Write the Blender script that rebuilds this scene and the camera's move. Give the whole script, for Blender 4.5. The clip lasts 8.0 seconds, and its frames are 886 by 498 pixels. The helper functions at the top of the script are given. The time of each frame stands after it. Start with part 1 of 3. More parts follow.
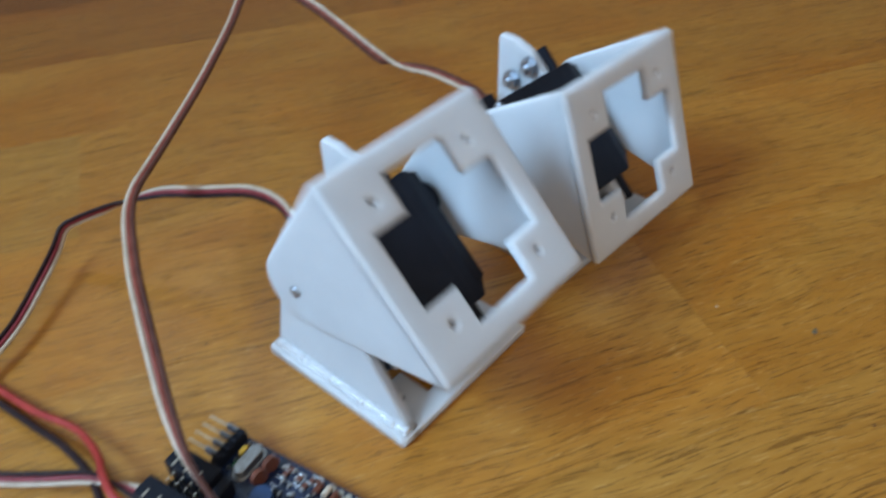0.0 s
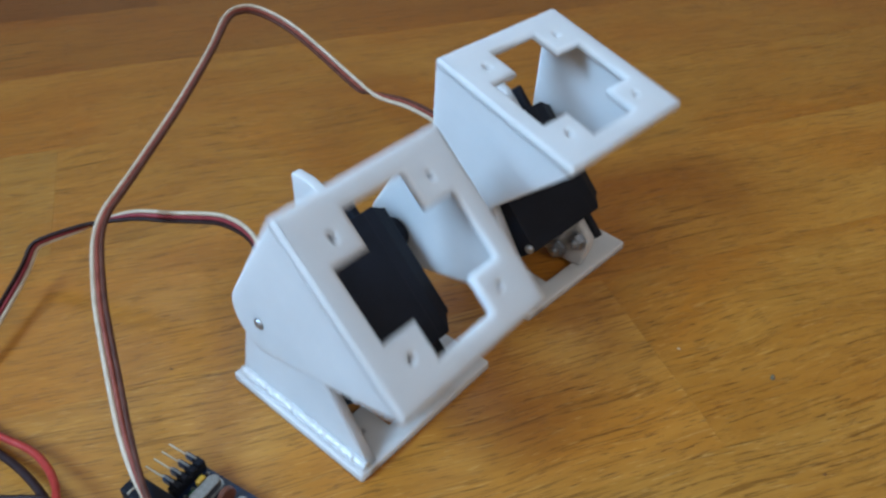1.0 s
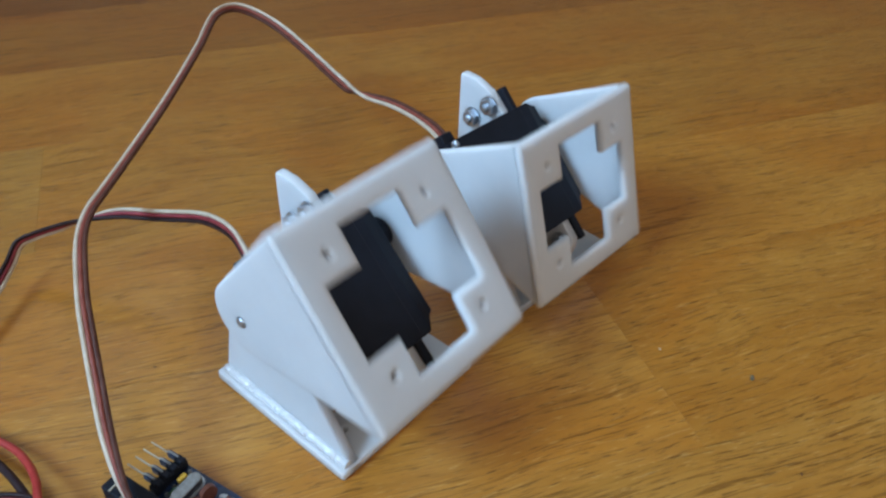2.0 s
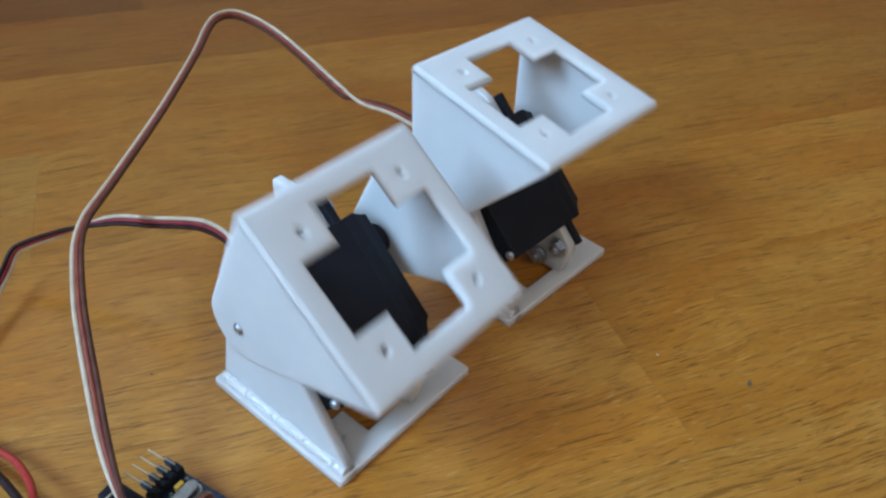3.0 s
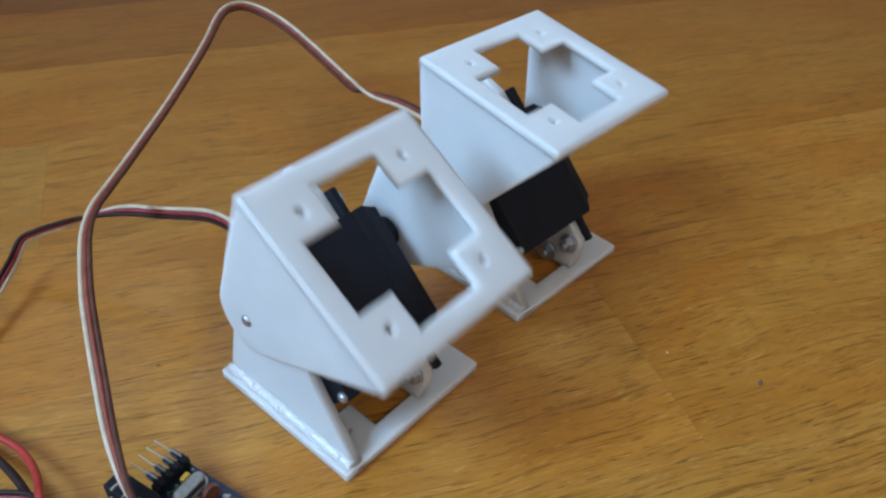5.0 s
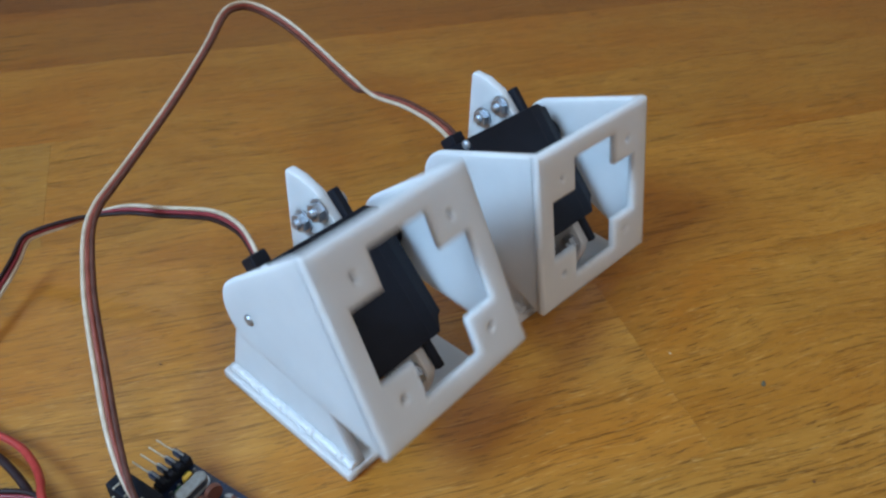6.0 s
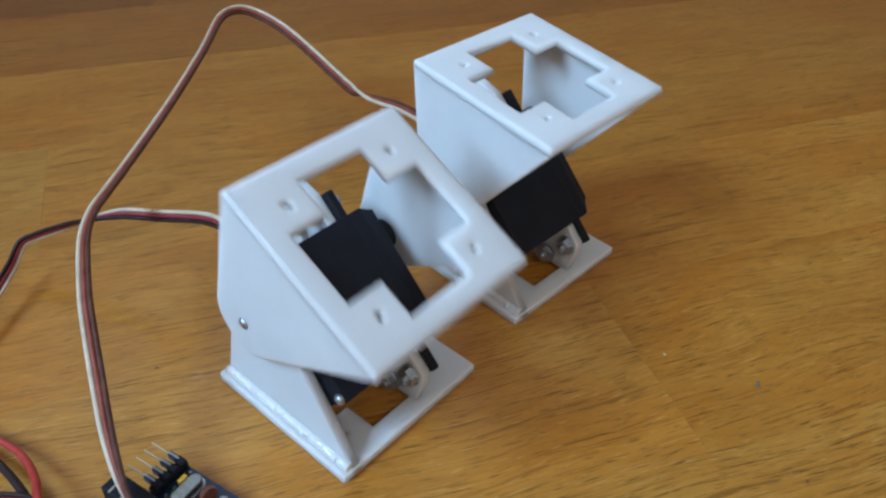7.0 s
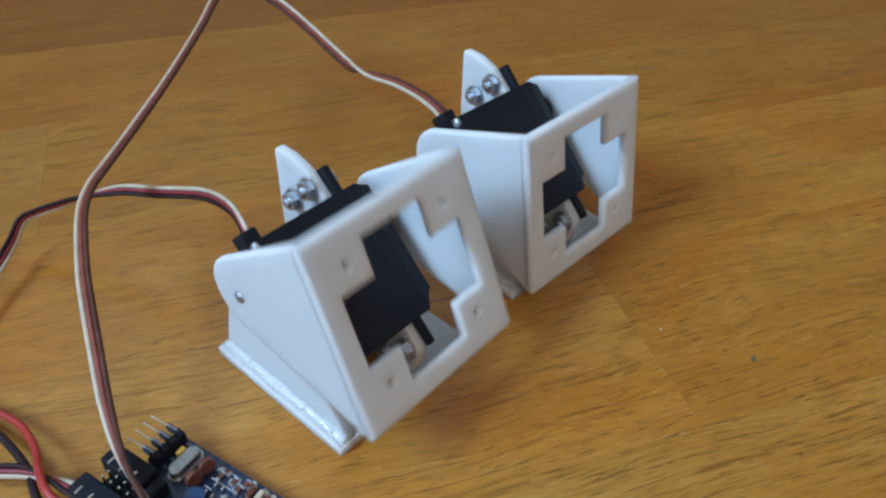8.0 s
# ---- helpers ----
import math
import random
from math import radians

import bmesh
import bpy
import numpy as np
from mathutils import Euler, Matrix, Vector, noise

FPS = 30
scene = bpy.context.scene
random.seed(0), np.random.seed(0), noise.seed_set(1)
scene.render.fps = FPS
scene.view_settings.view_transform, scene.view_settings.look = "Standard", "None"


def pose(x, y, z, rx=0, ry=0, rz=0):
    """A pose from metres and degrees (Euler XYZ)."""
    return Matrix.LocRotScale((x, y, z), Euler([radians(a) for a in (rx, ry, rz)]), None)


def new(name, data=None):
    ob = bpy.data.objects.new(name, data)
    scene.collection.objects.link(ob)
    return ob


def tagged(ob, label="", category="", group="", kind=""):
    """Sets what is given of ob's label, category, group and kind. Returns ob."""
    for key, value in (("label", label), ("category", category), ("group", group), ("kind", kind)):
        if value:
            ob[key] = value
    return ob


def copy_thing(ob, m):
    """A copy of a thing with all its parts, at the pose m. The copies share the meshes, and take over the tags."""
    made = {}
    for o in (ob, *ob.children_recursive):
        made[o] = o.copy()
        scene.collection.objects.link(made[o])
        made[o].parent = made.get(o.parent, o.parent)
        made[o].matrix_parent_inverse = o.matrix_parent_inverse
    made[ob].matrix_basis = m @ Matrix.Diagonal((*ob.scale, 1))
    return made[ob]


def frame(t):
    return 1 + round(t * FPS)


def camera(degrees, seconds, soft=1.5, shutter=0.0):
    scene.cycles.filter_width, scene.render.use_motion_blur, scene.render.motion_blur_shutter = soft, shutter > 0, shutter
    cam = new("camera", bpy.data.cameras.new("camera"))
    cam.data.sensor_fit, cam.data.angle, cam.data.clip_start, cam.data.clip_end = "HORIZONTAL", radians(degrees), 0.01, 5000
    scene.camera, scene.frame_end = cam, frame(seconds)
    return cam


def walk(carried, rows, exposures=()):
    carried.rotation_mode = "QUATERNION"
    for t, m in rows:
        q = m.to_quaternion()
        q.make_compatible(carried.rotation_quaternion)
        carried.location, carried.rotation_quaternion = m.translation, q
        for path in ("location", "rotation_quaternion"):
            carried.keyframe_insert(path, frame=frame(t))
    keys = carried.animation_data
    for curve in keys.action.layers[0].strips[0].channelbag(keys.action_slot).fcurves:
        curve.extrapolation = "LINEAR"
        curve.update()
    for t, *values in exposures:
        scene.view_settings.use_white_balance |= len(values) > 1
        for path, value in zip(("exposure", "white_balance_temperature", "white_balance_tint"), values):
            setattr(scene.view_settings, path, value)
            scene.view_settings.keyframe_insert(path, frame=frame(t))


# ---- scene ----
# The hand-held camera stands about 0.2 m over the floor and looks down at two small machines.
CAM_ROWS = (
    (0.0, -0.07704, -0.08332, 0.16430, 49.142, 1.355, -49.634),
    (0.1, -0.07561, -0.08386, 0.16522, 49.459, 1.231, -50.049),
    (0.2, -0.07417, -0.08440, 0.16613, 49.892, 0.593, -50.051),
    (0.3, -0.07273, -0.08494, 0.16705, 50.022, 0.286, -49.561),
    (0.4, -0.07130, -0.08548, 0.16796, 50.208, 0.250, -48.860),
    (0.5, -0.06986, -0.08602, 0.16888, 50.467, 0.518, -48.405),
    (0.6, -0.07030, -0.08603, 0.16925, 51.324, 0.242, -48.400),
    (0.7, -0.07073, -0.08603, 0.16961, 52.245, 0.000, -48.573),
    (0.8, -0.07117, -0.08604, 0.16998, 52.009, -0.050, -48.487),
    (0.9, -0.07160, -0.08605, 0.17035, 51.001, -0.450, -48.650),
    (1.0, -0.07204, -0.08605, 0.17072, 50.151, -0.940, -49.050),
    (1.2, -0.07166, -0.08699, 0.17106, 50.287, -0.980, -49.250),
    (1.3, -0.07148, -0.08745, 0.17123, 50.560, -1.170, -49.290),
    (1.5, -0.07111, -0.08839, 0.17158, 49.950, -1.558, -49.369),
    (2.8, -0.07097, -0.08816, 0.17204, 50.395, -1.760, -49.200),
    (3.0, -0.07095, -0.08812, 0.17210, 50.464, -1.657, -49.548),
    (3.5, -0.07051, -0.08791, 0.17089, 50.735, -1.578, -49.546),
    (4.0, -0.07174, -0.08647, 0.17105, 50.908, -2.385, -49.042),
    (4.1, -0.07174, -0.08647, 0.17105, 50.878, -2.185, -49.073),
    (5.3, -0.07106, -0.08709, 0.16965, 50.192, -1.889, -48.745),
    (5.5, -0.07099, -0.08716, 0.16950, 50.258, -1.764, -48.750),
    (6.0, -0.07160, -0.08649, 0.16966, 50.363, -1.997, -48.652),
    (6.2, -0.07158, -0.08677, 0.16981, 50.930, -1.940, -48.690),
    (6.5, -0.07154, -0.08719, 0.17003, 50.527, -1.868, -48.735),
    (7.0, -0.07073, -0.08832, 0.17049, 50.490, -1.741, -48.750),
    (7.5, -0.07085, -0.08816, 0.17048, 50.560, -1.636, -48.772),
    (7.8, -0.07038, -0.09017, 0.17000, 50.015, -1.600, -48.488),
    (7.9, -0.07022, -0.09084, 0.16984, 49.183, -1.538, -48.477),
    (8.0, -0.07006, -0.09150, 0.16968, 49.066, -1.373, -48.473),
)
cam = camera(60.26, 8.0, soft=2.4, shutter=1.0)
walk(cam, [(r[0], pose(*r[1:])) for r in CAM_ROWS])

# ---- light: a daylit room, its window to the machines' left ----
ROOM = Matrix.Translation((0.05, 0.05, 0)) @ Matrix.Rotation(radians(-30), 4, "Z")
world = bpy.data.worlds.new("sky")
scene.world = world
world.use_nodes = True
_nt = world.node_tree
_sky = _nt.nodes.new("ShaderNodeTexSky")
_sky.sky_type = "NISHITA"
_sky.sun_disc = False
_sky.sun_elevation, _sky.sun_rotation = radians(40), radians(200)
_nt.links.new(_sky.outputs[0], _nt.nodes["Background"].inputs[0])
_nt.nodes["Background"].inputs[1].default_value = 0.10


def area(name, m, sx, sy, power, colour):
    lamp = bpy.data.lights.new(name, "AREA")
    lamp.shape, lamp.size, lamp.size_y, lamp.energy, lamp.color = "RECTANGLE", sx, sy, power, colour
    ob = new(name, lamp)
    ob.matrix_world = m
    return ob


# the left window and two added ones, in the room's own axes: from, to along the wall, sill, head
WINDOW = (-0.42, 0.10, 0.60, 1.20)  # in the near wall
FILL_WINDOW = (-0.6, 0.8, 1.4, 2.3)  # in the wall behind the camera; assumed, to bring warm light to the fronts
SHEEN_WINDOW = (-0.75, 0.25, 1.5, 2.4)  # high in the wall ahead; made up, to lay a sheen on the floor
area("window_and_fill_light", ROOM @ pose(-0.88, -0.16, 0.90, 0, -90, 0), 0.60, 0.52, 28.5, (0.42, 0.69, 1.0))
# unseen lamp added as warm fill for the machines' front faces
area("window_and_fill_light", ROOM @ pose(0.10, -1.73, 1.85, 90, 0, 0), 1.4, 0.9, 15.5, (0.96, 0.87, 0.80))
# unseen lamp added so the near floor takes a bluish sheen
area("window_and_fill_light", ROOM @ pose(-0.25, 1.73, 1.95, -90, 0, 0), 1.0, 0.9, 6.5, (0.56, 0.77, 1.0))
scene.view_settings.exposure = 0.06


# ---- materials ----
def material(name, colour, rough=0.5, metal=0.0, **more):
    mat = bpy.data.materials.new(name)
    mat.use_nodes = True
    b = mat.node_tree.nodes["Principled BSDF"]
    b.inputs["Base Color"].default_value = (*colour, 1)
    b.inputs["Roughness"].default_value = rough
    b.inputs["Metallic"].default_value = metal
    for key, value in more.items():
        b.inputs[key.replace("_", " ")].default_value = value
    return mat


def grainy(mat, scale, low, high, bump=0.0, bump_scale=None, rough=None):
    """Mottles a material's colour between two tones and roughens it with fine relief."""
    nt = mat.node_tree
    b = nt.nodes["Principled BSDF"]
    co = nt.nodes.new("ShaderNodeTexCoord")
    n = nt.nodes.new("ShaderNodeTexNoise")
    n.inputs["Scale"].default_value, n.inputs["Detail"].default_value = scale, 6
    nt.links.new(co.outputs["Object"], n.inputs["Vector"])
    ramp = nt.nodes.new("ShaderNodeValToRGB")
    ramp.color_ramp.elements[0].position, ramp.color_ramp.elements[1].position = 0.3, 0.7
    ramp.color_ramp.elements[0].color, ramp.color_ramp.elements[1].color = (*low, 1), (*high, 1)
    nt.links.new(n.outputs["Fac"], ramp.inputs["Fac"])
    nt.links.new(ramp.outputs["Color"], b.inputs["Base Color"])
    if rough:
        mr = nt.nodes.new("ShaderNodeMapRange")
        mr.inputs["To Min"].default_value, mr.inputs["To Max"].default_value = rough
        nt.links.new(n.outputs["Fac"], mr.inputs["Value"])
        nt.links.new(mr.outputs["Result"], b.inputs["Roughness"])
    if bump:
        n2 = nt.nodes.new("ShaderNodeTexNoise")
        n2.inputs["Scale"].default_value, n2.inputs["Detail"].default_value = bump_scale or scale * 8, 3
        nt.links.new(co.outputs["Object"], n2.inputs["Vector"])
        bp = nt.nodes.new("ShaderNodeBump")
        bp.inputs["Strength"].default_value, bp.inputs["Distance"].default_value = bump, 0.0004
        nt.links.new(n2.outputs["Fac"], bp.inputs["Height"])
        nt.links.new(bp.outputs["Normal"], b.inputs["Normal"])
    return mat


WHITE = grainy(material("white_acrylic", (0.85, 0.85, 0.85), 0.6, Subsurface_Weight=1.0, Subsurface_Scale=0.007, Specular_IOR_Level=0.25),
               90, (0.615, 0.64, 0.665), (0.65, 0.675, 0.70), 0.08, 900, (0.52, 0.68))
WHITE.node_tree.nodes["Principled BSDF"].inputs["Subsurface Radius"].default_value = (1, 1, 1)
GLUE = grainy(material("clear_glue", (0.8, 0.82, 0.84), 0.06, Transmission_Weight=0.25, Specular_IOR_Level=0.8), 300, (0.76, 0.78, 0.8), (0.84, 0.85, 0.86), 0.8, 900, (0.03, 0.08))
BLACK = grainy(material("black_plastic", (0.006, 0.007, 0.012), 0.55, Specular_IOR_Level=0.22), 160, (0.0065, 0.0075, 0.0125), (0.010, 0.0118, 0.019), 0.25, 2500, (0.5, 0.65))
STEEL = grainy(material("zinc_steel", (0.55, 0.59, 0.64), 0.32, 1.0), 900, (0.42, 0.46, 0.51), (0.62, 0.66, 0.71), 0.15, 3000, (0.36, 0.55))
BRASS = material("gilt_pin", (0.60, 0.55, 0.45), 0.3, 1.0)
TIN = grainy(material("solder", (0.55, 0.55, 0.53), 0.3, 1.0), 1500, (0.42, 0.42, 0.41), (0.62, 0.62, 0.6), 0.4, 2500)
W_WHITE = grainy(material("white_insulation", (0.57, 0.46, 0.35), 0.45), 300, (0.49, 0.39, 0.28), (0.64, 0.53, 0.41), 0.1, 2000)
W_RED = grainy(material("red_insulation", (0.25, 0.035, 0.045), 0.4, Specular_IOR_Level=0.35), 300, (0.20, 0.027, 0.036), (0.31, 0.045, 0.055), 0.1, 2000)
W_RUSSET = grainy(material("russet_insulation", (0.25, 0.062, 0.042), 0.45, Specular_IOR_Level=0.25), 300, (0.20, 0.047, 0.031), (0.31, 0.080, 0.055), 0.1, 2000)
W_POWER = grainy(material("bright_red_insulation", (0.42, 0.035, 0.03), 0.4), 300, (0.36, 0.025, 0.022), (0.47, 0.05, 0.04), 0.1, 2000)
W_BLACK = grainy(material("black_insulation", (0.028, 0.014, 0.015), 0.5, Specular_IOR_Level=0.2), 300, (0.020, 0.010, 0.011), (0.036, 0.018, 0.019), 0.1, 2000)
W_BROWN = grainy(material("brown_insulation", (0.10, 0.036, 0.024), 0.5, Specular_IOR_Level=0.2), 300, (0.078, 0.027, 0.018), (0.125, 0.047, 0.032), 0.1, 2000)
PLASTER = grainy(material("plaster", (0.52, 0.46, 0.39), 0.9), 3, (0.49, 0.43, 0.36), (0.55, 0.49, 0.42), 0.2, 60)
CEILING = grainy(material("ceiling_paint", (0.74, 0.72, 0.68), 0.9), 3, (0.71, 0.69, 0.65), (0.77, 0.75, 0.71), 0.2, 60)


def oak():
    """Oiled oak: streaks, rays and short dark pores along x, each strip with a tone of its own."""
    mat = bpy.data.materials.new("oak")
    mat.use_nodes = True
    nt = mat.node_tree
    link, node = nt.links.new, nt.nodes.new
    b = nt.nodes["Principled BSDF"]
    co, info = node("ShaderNodeTexCoord"), node("ShaderNodeObjectInfo")
    shift = node("ShaderNodeVectorMath")
    shift.operation = "MULTIPLY_ADD"
    link(info.outputs["Random"], shift.inputs[0])
    shift.inputs[1].default_value = (17, 5, 3)
    # the grain wanders a few millimetres off the strip's line
    sway = node("ShaderNodeTexNoise")
    sway.inputs["Scale"].default_value, sway.inputs["Detail"].default_value = 14, 1
    link(co.outputs["Object"], sway.inputs["Vector"])
    off = node("ShaderNodeVectorMath")
    off.operation = "MULTIPLY_ADD"
    link(sway.outputs["Color"], off.inputs[0])
    off.inputs[1].default_value = (0, 0.012, 0)
    link(co.outputs["Object"], off.inputs[2])
    link(off.outputs[0], shift.inputs[2])

    def streak(along, across, detail, wobble, lo, hi):
        mp = node("ShaderNodeMapping")
        mp.inputs["Scale"].default_value = (along, across, across)
        link(shift.outputs[0], mp.inputs["Vector"])
        n = node("ShaderNodeTexNoise")
        n.inputs["Scale"].default_value, n.inputs["Detail"].default_value, n.inputs["Distortion"].default_value = 1, detail, wobble
        link(mp.outputs[0], n.inputs["Vector"])
        mr = node("ShaderNodeMapRange")
        mr.inputs["From Min"].default_value, mr.inputs["From Max"].default_value = lo, hi
        link(n.outputs["Fac"], mr.inputs["Value"])
        return mr.outputs["Result"]

    broad = streak(7, 60, 4, 0.9, 0.3, 0.7)
    fine = streak(60, 800, 5, 0.6, 0.3, 0.72)
    pores = streak(120, 2300, 2, 0.25, 0.585, 0.635)
    long_pores = streak(38, 1150, 3, 0.4, 0.59, 0.65)
    bands = streak(10, 190, 4, 1.5, 0.52, 0.68)
    figure = streak(24, 150, 5, 1.6, 0.46, 0.66)
    blots = streak(14, 26, 4, 0.4, 0.35, 0.68)
    glow = streak(11, 20, 3, 0.6, 0.45, 0.7)
    flecks = streak(150, 1500, 2, 0.2, 0.62, 0.68)

    def mix(fac, amount, colour, below):
        m = node("ShaderNodeMix")
        m.data_type = "RGBA"
        k = node("ShaderNodeMath")
        k.operation = "MULTIPLY"
        link(fac, k.inputs[0])
        k.inputs[1].default_value = amount
        link(k.outputs[0], m.inputs["Factor"])
        if isinstance(below, tuple):
            m.inputs["A"].default_value = (*below, 1)
        else:
            link(below, m.inputs["A"])
        m.inputs["B"].default_value = (*colour, 1)
        return m.outputs["Result"]

    c = mix(broad, 1.0, (0.500, 0.232, 0.038), (0.390, 0.162, 0.021))
    c = mix(fine, 0.5, (0.55, 0.270, 0.050), c)
    c = mix(blots, 0.40, (0.38, 0.128, 0.009), c)
    c = mix(glow, 0.50, (0.47, 0.148, 0.007), c)
    c = mix(figure, 0.24, (0.28, 0.092, 0.007), c)
    c = mix(bands, 0.20, (0.22, 0.075, 0.006), c)
    c = mix(long_pores, 0.60, (0.15, 0.054, 0.007), c)
    c = mix(pores, 0.66, (0.13, 0.047, 0.007), c)
    c = mix(flecks, 0.35, (0.66, 0.36, 0.10), c)
    hsv = node("ShaderNodeHueSaturation")
    tone = node("ShaderNodeMapRange")
    tone.inputs["To Min"].default_value, tone.inputs["To Max"].default_value = 0.95, 1.06
    link(info.outputs["Random"], tone.inputs["Value"])
    link(tone.outputs["Result"], hsv.inputs["Value"])
    own = node("ShaderNodeMix")
    own.data_type, own.blend_type = "RGBA", "MULTIPLY"
    own.inputs["Factor"].default_value = 1
    link(c, own.inputs["A"])
    link(info.outputs["Color"], own.inputs["B"])
    link(own.outputs["Result"], hsv.inputs["Color"])
    link(hsv.outputs["Color"], b.inputs["Base Color"])
    r = node("ShaderNodeMapRange")
    r.inputs["To Min"].default_value, r.inputs["To Max"].default_value = 0.28, 0.41
    link(fine, r.inputs["Value"])
    link(r.outputs["Result"], b.inputs["Roughness"])
    b.inputs["Specular IOR Level"].default_value = 0.45
    bp = node("ShaderNodeBump")
    bp.inputs["Strength"].default_value, bp.inputs["Distance"].default_value = 0.35, 0.0003
    bp.invert = True
    link(pores, bp.inputs["Height"])
    link(bp.outputs["Normal"], b.inputs["Normal"])
    return mat


OAK = oak()


# ---- shaping helpers ----
def part(name, bm, mat, parent=None, label=""):
    """Links a bmesh as one mesh object under a thing or a part."""
    me = bm if isinstance(bm, bpy.types.Mesh) else bpy.data.meshes.new(name)
    if me is not bm:
        bm.to_mesh(me)
        bm.free()
    me.materials.append(mat)
    ob = new(name, me)
    ob.parent = parent
    return tagged(ob, label)


def arc(cx, cy, r, a0, a1, n=8):
    return [(cx + r * math.cos(radians(a0 + (a1 - a0) * i / n)), cy + r * math.sin(radians(a0 + (a1 - a0) * i / n))) for i in range(n + 1)]


def circle(cx, cy, r, n=16):
    return arc(cx, cy, r, 0, 360 - 360 / n, n - 1)


def plate(name, outlines, thick, edge, turn, at=(0, 0, 0)):
    """A flat plate with rounded edges cut to outlines (the first is the rim, the others are holes), as a mesh."""
    cu = bpy.data.curves.new(name, "CURVE")
    cu.dimensions, cu.fill_mode = "2D", "BOTH"
    cu.extrude, cu.bevel_depth, cu.bevel_resolution, cu.offset = thick / 2 - edge, edge, 3, -edge
    for pts in outlines:
        s = cu.splines.new("POLY")
        s.points.add(len(pts) - 1)
        for p, (x, y) in zip(s.points, pts):
            p.co = (x, y, 0, 1)
        s.use_cyclic_u = True
    ob = new(name, cu)
    me = bpy.data.meshes.new_from_object(ob.evaluated_get(bpy.context.evaluated_depsgraph_get()))
    bpy.data.objects.remove(ob)
    me.name = name
    me.transform(Matrix.Translation(at) @ turn)
    me.materials.clear()
    return me


FACE_X = Matrix(((0, 0, 1, 0), (1, 0, 0, 0), (0, 1, 0, 0), (0, 0, 0, 1)))
FACE_Y = Matrix(((1, 0, 0, 0), (0, 0, -1, 0), (0, 1, 0, 0), (0, 0, 0, 1)))
FACE_Z = Matrix.Identity(4)


def box(bm, lo, hi, bevel=0.0, seg=2, m=None):
    made = bmesh.ops.create_cube(bm, size=1)["verts"]
    lo, hi = Vector(lo), Vector(hi)
    for v in made:
        v.co = Vector(((v.co[i] + 0.5) * (hi[i] - lo[i]) + lo[i] for i in range(3)))
    if bevel:
        edges = list({e for v in made for e in v.link_edges})
        made = bmesh.ops.bevel(bm, geom=edges, offset=bevel, segments=seg, profile=0.5, affect="EDGES")["verts"]
        seen = set(made)
        for v in made:
            for f in v.link_faces:
                seen.update(f.verts)
        made = list(seen)
    if m is not None:
        bmesh.ops.transform(bm, matrix=m, verts=made)
    return made


def rod(bm, a, b, r, n=12, r2=None):
    a, b = Vector(a), Vector(b)
    made = bmesh.ops.create_cone(bm, cap_ends=True, segments=n, radius1=r, radius2=r if r2 is None else r2, depth=(b - a).length)["verts"]
    m = Matrix.Translation((a + b) / 2) @ (b - a).to_track_quat("Z", "Y").to_matrix().to_4x4()
    bmesh.ops.transform(bm, matrix=m, verts=made)
    return made


def glide(points, n):
    """n places along a smooth line through the points (Catmull-Rom)."""
    p = [Vector(q) for q in points]
    p = [p[0] * 2 - p[1]] + p + [p[-1] * 2 - p[-2]]
    out = []
    for i in range(n):
        u = i / (n - 1) * (len(p) - 3)
        k = min(int(u), len(p) - 4)
        t = u - k
        a, b, c, d = p[k:k + 4]
        out.append(0.5 * ((2 * b) + (c - a) * t + (2 * a - 5 * b + 4 * c - d) * t * t + (3 * b - a - 3 * c + d) * t ** 3))
    return out


def tube(bm, line, r, sides=8):
    rings = []
    for i, p in enumerate(line):
        d = (line[min(i + 1, len(line) - 1)] - line[max(i - 1, 0)]).normalized()
        u = d.cross(Vector((0, 0, 1)))
        u = u.normalized() if u.length > 1e-4 else Vector((1, 0, 0))
        w = u.cross(d)
        rings.append([bm.verts.new(p + r * (math.cos(2 * math.pi * k / sides) * u + math.sin(2 * math.pi * k / sides) * w)) for k in range(sides)])
    for a, b in zip(rings, rings[1:]):
        for k in range(sides):
            f = bm.faces.new((a[k], a[(k + 1) % sides], b[(k + 1) % sides], b[k]))
            f.smooth = True
    bm.faces.new(rings[0][::-1])
    bm.faces.new(rings[-1])


